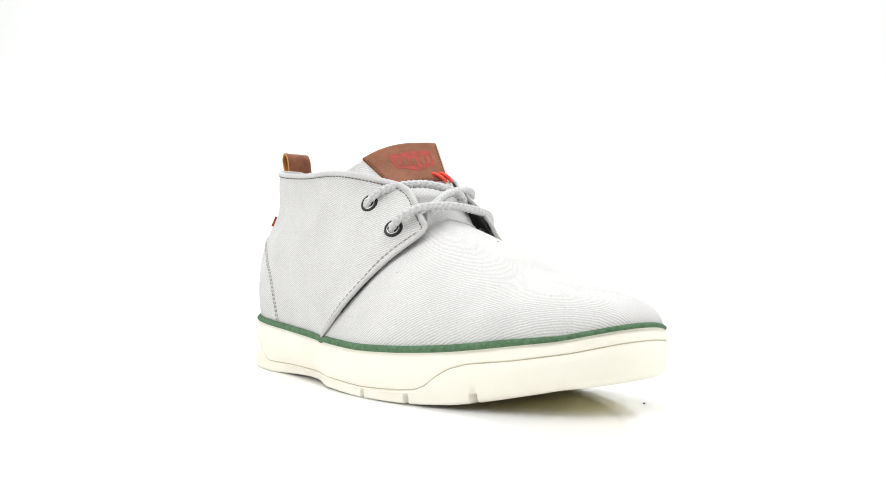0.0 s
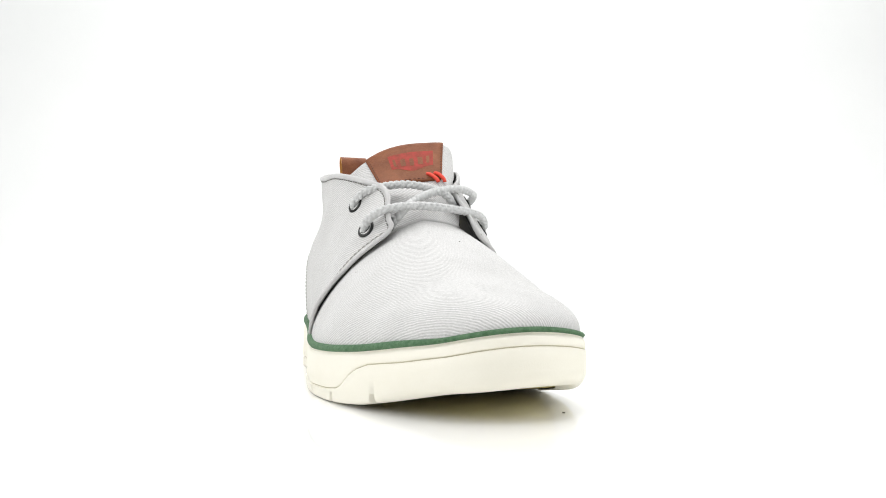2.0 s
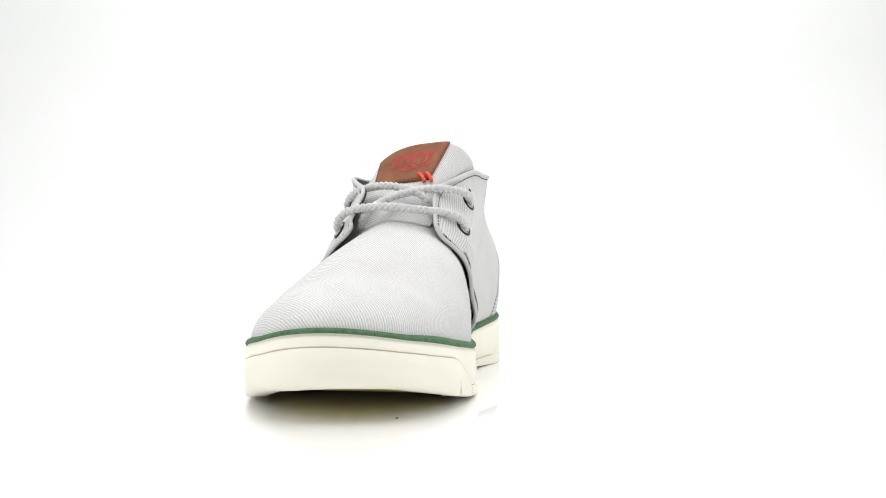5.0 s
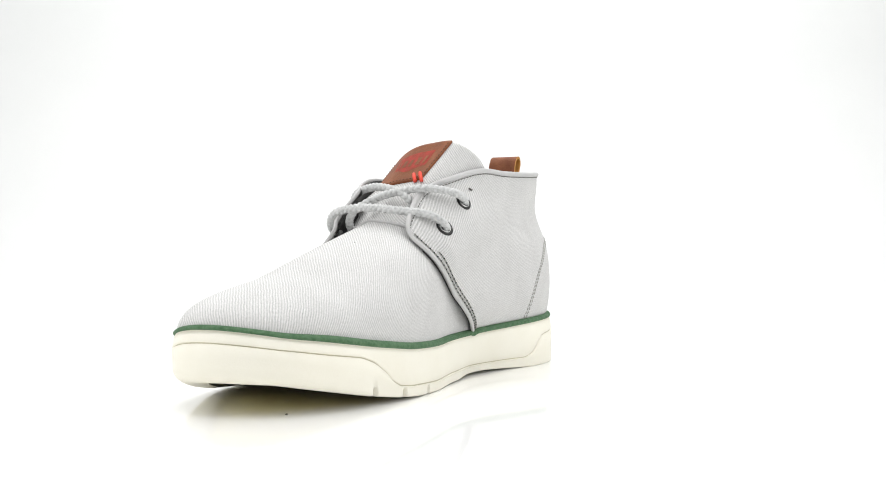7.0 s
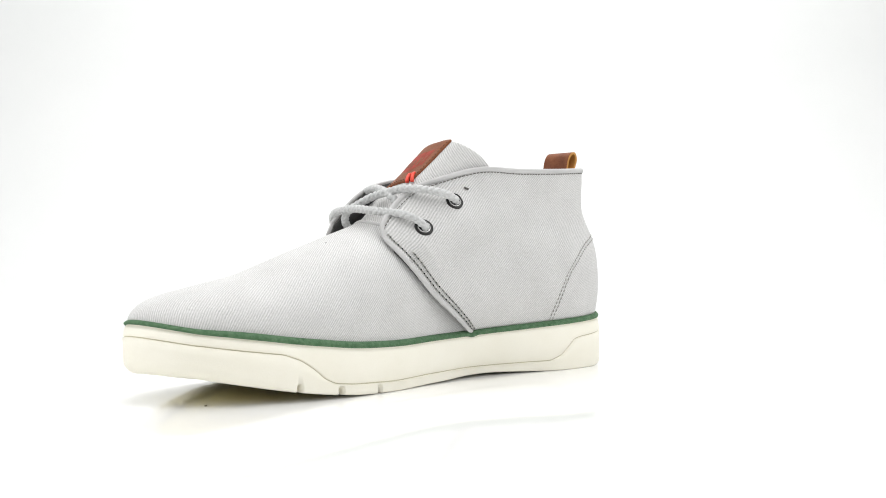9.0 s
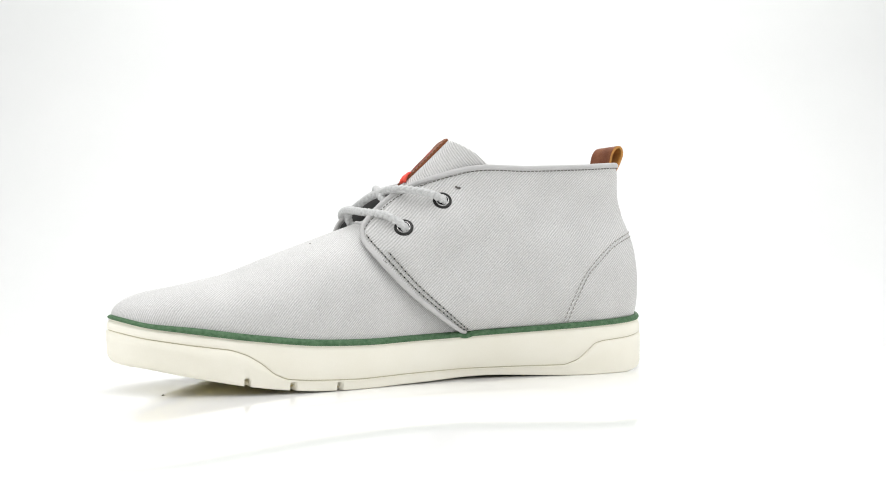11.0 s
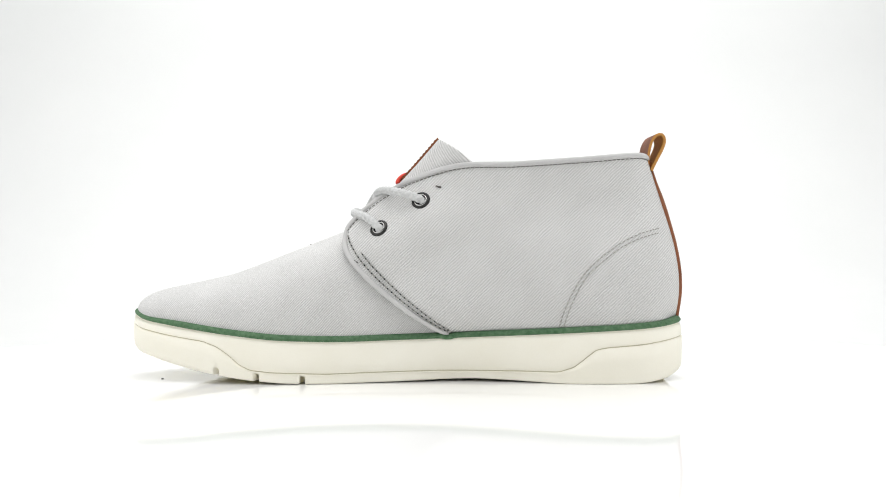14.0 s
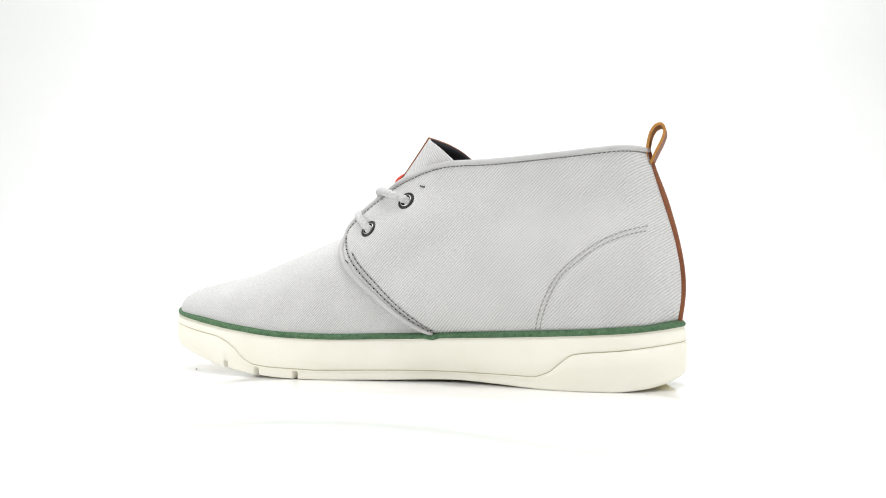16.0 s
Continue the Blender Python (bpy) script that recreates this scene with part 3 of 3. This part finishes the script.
def build_tongue():
    A, B = np.linspace(-1, 1, 61), np.linspace(0, 1, 50)
    face = np.array([[tongue_at(a, b) for b in B] for a in A])
    rear = np.array([[tongue_at(a, b, -3.2) for b in B] for a in A])
    roll = np.array([[tongue_at(a, 1.0, -l) + np.array([0, 0, 0.9 * math.sin(math.pi * l / 3.2)]) for l in (0.5, 1.2, 2.0, 2.7)] for a in A])
    front = np.concatenate([face, roll[:, :2]], 1)
    d = np.concatenate([np.zeros((len(A), 1)), np.cumsum(np.linalg.norm(np.diff(front, axis=1), axis=2), axis=1)], 1)
    uv = ribs(d, -1.0, front[:, :, 1])
    t = part("tongue", grid_mesh(front, False, uv), CANVAS, shoe, "grey twill tongue leaning to one side")
    part("lining", grid_mesh(np.concatenate([roll[:, 1:], rear[:, ::-1]], 1)), LINING_AND_HOLES, t, "dark fabric lining")
    # leather patch
    A, B = np.linspace(-0.68, 0.36, 40), np.linspace(0.63, 1.005, 24)
    slab = [[tongue_at(a, b, 1.1) for b in B] for a in A]
    under = [[tongue_at(a, b, 0.0) for b in B] for a in A]
    P = np.concatenate([np.array(under)[:, :1], np.array(slab), np.array(under)[:, -1:]], 1)
    ends = lambda k: np.array([under[k][0]] + under[k] + [under[k][-1]])
    P = np.concatenate([ends(0)[None], P, ends(-1)[None]], 0)
    patch = part("patch", grid_mesh(P), LEATHER, t, "brown leather patch with a worn red plaque")
    # red plaque with a waved lower edge and plain raised bars
    A, B = np.linspace(-0.40, 0.22, 30), np.linspace(0, 1, 8)
    P = np.array([[tongue_at(a, 0.755 - 0.02 * math.cos((a + 0.09) * 11) + f * (0.165 + 0.02 * math.cos((a + 0.09) * 11)), 1.22) for f in B] for a in A])
    plaque = part("plaque", grid_mesh(P), RED, patch, "red printed plaque")
    for a, w, d in ((-0.335, 0.02, 0.0), (-0.215, 0.036, 0.012), (-0.09, 0.03, 0.016), (0.035, 0.036, 0.008), (0.145, 0.022, 0.0)):
        P = np.array([[tongue_at(a + f, 0.80 - d + g, 1.4) for g in np.linspace(0, 0.07, 4)] for f in np.linspace(-w, w, 4)])
        part("bar", grid_mesh(P), LEATHER, plaque)
    for line in ([(-0.65, b) for b in np.linspace(0.65, 0.98, 20)], [(0.335, b) for b in np.linspace(0.65, 0.98, 20)], [(a, 0.65) for a in np.linspace(-0.65, 0.33, 24)]):
        pts = [tongue_at(a, b, 0.98) for a, b in line]
        tagged(part("stitching", stitches(pts, [np.array([0.6, 0, 0.8])] * len(pts), pitch=2.4, length=1.5, r=0.24), TANTHREAD, patch), kind="stuff")
    for a in (0.21, 0.33):
        pts = [tongue_at(a - 1.9 * (b - 0.65), b, l) for b, l in ((0.60, 0.9), (0.615, 1.7), (0.65, 2.0), (0.68, 1.7), (0.695, 0.9))]
        part("bar_tack", sweep(spline(pts, 12), ring_shape(1.0, 8)), REDTHREAD, patch, "bright red stitched tack")
    return t


tongue = build_tongue()


def throat_seam():
    """The folded edge where the toe panel meets the tongue, and its row of stitches."""
    def row(u, lift):
        pts, nor = [], []
        for v in np.linspace(-19, 18, 40):
            hit = VAMP_TREE.ray_cast(Vector((u - 0.012 * v * v, v, 140)), Vector((0, 0, -1)))
            n = np.array(hit[1]) if hit[1].z > 0 else -np.array(hit[1])
            pts.append(np.array(hit[0]) + n * lift)
            nor.append(n)
        return pts, nor
    part("throat_edge", sweep(row(170.5, 0.6)[0], ring_shape(1.35, 10, 0.75)), BINDING, shoe, "folded grey edge of the toe panel")
    tagged(part("stitching", stitches(*row(174, 0.4), pitch=2.3, length=1.7, r=0.32), THREAD, shoe), kind="stuff")


throat_seam()

# ---- laces ----


def braid(path, r=2.15, name="lace"):
    """A round cord whose surface is plaited in rows of chevrons."""
    path = spline(path, 340)
    tang = np.gradient(path, axis=0)
    tang /= np.linalg.norm(tang, axis=1)[:, None]
    s = np.concatenate([[0], np.cumsum(np.linalg.norm(np.diff(path, axis=0), axis=1))])
    up = np.array([0.3, 0.1, 1.0])
    P = []
    for p, t, d in zip(path, tang, s):
        side = np.cross(t, up)
        side /= np.linalg.norm(side)
        up = np.cross(side, t)
        row = []
        for k in range(33):
            a = 2 * math.pi * k / 32
            fold = abs((2 * a / math.pi) % 2 - 1)
            strand = abs(math.sin(1.05 * d + 2.1 * fold)) ** 0.7
            rr = r * (0.72 + 0.33 * strand - 0.10 * (abs(2 * fold - 1) ** 6))
            row.append(p + rr * (side * math.cos(a) + up * math.sin(a)))
        P.append(row)
    bm = grid_mesh(np.array(P))
    bmesh.ops.remove_doubles(bm, verts=bm.verts, dist=1e-4)
    bmesh.ops.holes_fill(bm, edges=bm.edges, sides=64)
    return part(name, bm, LACE, shoe, "round braided pale grey shoelace")


def out_of(key):
    """Points where a lace comes up through an eyelet."""
    p, n = EYE_AT[key]
    return [tuple(p - n * 4), tuple(p + n * 1.2)]


def laces():
    l, r = out_of("LL"), out_of("RL")
    braid(r + [(169.5, -29, 87), (173.5, -21, 91.3), (175, -4, 92.8), (173, 15, 91), (164.5, 30.5, 88.5)] + l[::-1])
    l, r = out_of("LU"), out_of("RU")
    braid(r + [(150, -25.5, 102.3), (157, -9, 104.9), (160.5, 5, 102.8), (161.5, 13, 99.5), (159, 17.5, 94), (152, 19, 88)])
    braid(l + [(145, 33.5, 101), (157, 21, 103), (164, 4, 100), (169, -7, 95), (172, -12.5, 90.5), (169, -17, 85), (162, -19, 80)])


laces()

# ---- heel strip and pull loop ----


def heel_profile(z):
    P = QP[1][-1]
    return float(np.interp(z, P[:, 2], P[:, 0]))


def build_heel():
    Z = np.linspace(31, 119.5, 40)
    W = np.linspace(-1, 1, 15)
    rows = []
    for z in Z:
        w = np.interp(z, [29, 60, 118], [5.0, 5.3, 6.0])
        row = []
        for f in W:
            v = f * w - 4.0
            side = 1 if v >= 0 else -1
            P = QP[side]
            j = int(np.argmin(np.abs(P[-1][:, 2] - z)))
            k = np.argsort(np.abs(P[120:, j, 1] - v))[0] + 120
            u = P[k, j, 0] - (1.0 if abs(f) < 0.99 else 0.2)
            row.append((u, v, z))
        rows.append(row)
    R = np.array(rows)
    for _ in range(8):
        R[1:-1, :, 0] = (R[:-2, :, 0] + 2 * R[1:-1, :, 0] + R[2:, :, 0]) / 4
    strip = part("heel_strip", grid_mesh(R), LEATHER, shoe, "brown leather strip down the heel seam")
    # the loop stands above the collar
    prof = spline([(12.5, 108), (13.6, 117), (12.9, 123), (11.2, 129), (8.3, 132.6), (4.6, 133.2), (2.9, 129.8), (4.6, 125), (7.4, 120.4), (9.4, 117), (11.4, 113.5)], 60)
    t = np.gradient(prof, axis=0)
    t /= np.linalg.norm(t, axis=1)[:, None]
    nn = np.stack([-t[:, 1], t[:, 0]], 1)
    centre = np.array([8.5, 125])
    nn *= np.sign(((prof - centre) * nn).sum(1))[:, None]
    V = np.linspace(-14, 3.5, 8)
    prof[:, 0] = 8.5 + (prof[:, 0] - 8.5) * 0.86
    outer = np.array([[(p[0] + n[0] * 0.7 + 0.18 * (3.5 - v), v, p[1] + n[1] * 0.7) for v in V] for p, n in zip(prof, nn)])
    inner = np.array([[(p[0] - n[0] * 0.7 + 0.18 * (3.5 - v), v, p[1] - n[1] * 0.7) for v in V] for p, n in zip(prof, nn)])
    loop = part("pull_loop", grid_mesh(outer), LEATHER, strip, "brown leather pull loop with raw tan inside")
    part("inner_face", grid_mesh(inner), RAW, loop, "raw tan leather")
    for k in (0, -1):
        rim = np.stack([outer[:, k], inner[:, k]], 1)
        part("cut_edge", grid_mesh(rim), RAW, loop, "raw tan leather edge")
    j = int(np.argmin(np.abs(QP[-1][-1][:, 2] - 90)))
    k = int(np.argmin(np.abs(QP[-1][110:, j, 0] - 21))) + 110
    p, n = QP[-1][k, j], QN[-1][k, j]
    tab = sweep([p - n * 0.5, p + n * 1.3, p + n * 1.4], [(-0.7, -3.2), (0.7, -3.2), (0.7, 3.2), (-0.7, 3.2)])
    part("red_tab", tab, RED, strip, "small folded red fabric tab", False)


build_heel()


def loose_thread():
    p, n = on_side(1, 124.8, 103.7, 0.4)
    part("thread_end", sweep([p + np.array([1.4, 0, 0.5]), p, p + np.array([-1.4, 0, -0.2])], ring_shape(0.5, 6)), DIRT, QUARTER[1], "dark loose thread end")
    p, n = on_side(1, 168.2, 64.2, 0.3)
    part("thread_end", sweep([p + np.array([1.0, 0, 0.8]), p, p + np.array([-1.0, 0, -0.5])], ring_shape(0.45, 6)), DIRT, QUARTER[1], "dark loose thread end")


loose_thread()


def lint():
    for u, v in ((180.6, -39.3), (199, 8.2)):
        hit = VAMP_TREE.ray_cast(Vector((u, v, 140)), Vector((0, 0, -1)))
        p = np.array(hit[0])
        part("lint", sweep([p + np.array([0.7, 0.2, -0.05]), p, p + np.array([-0.5, 0.2, -0.05])], ring_shape(0.2, 6)), THREAD, shoe, "dark speck of lint")


lint()


def grit(u, v, r):
    bm = bmesh.new()
    bmesh.ops.create_icosphere(bm, subdivisions=2, radius=r)
    for w in bm.verts:
        w.co = Vector((w.co.x * 1.3, w.co.y, w.co.z * 0.6)) * (1 + 0.25 * noise.noise(w.co * 2)) + Vector((u, v, 0.8 + r * 0.4))
    ob = part("grit", bm, DIRT, None)
    return tagged(ob, "dark speck of grit lying on the turntable", "grit")


SPECK = grit(277, 29, 0.55)


def motions():
    """Turntable, shoe and grit turn together about the vertical axis."""
    for thing, offset in ((turntable, 0.0), (shoe, -92.044), (SPECK, -92.044)):
        walk(thing, [(t, pose(0, 0, 0, 0, 0, a + offset)) for t, a in TURN])


motions()
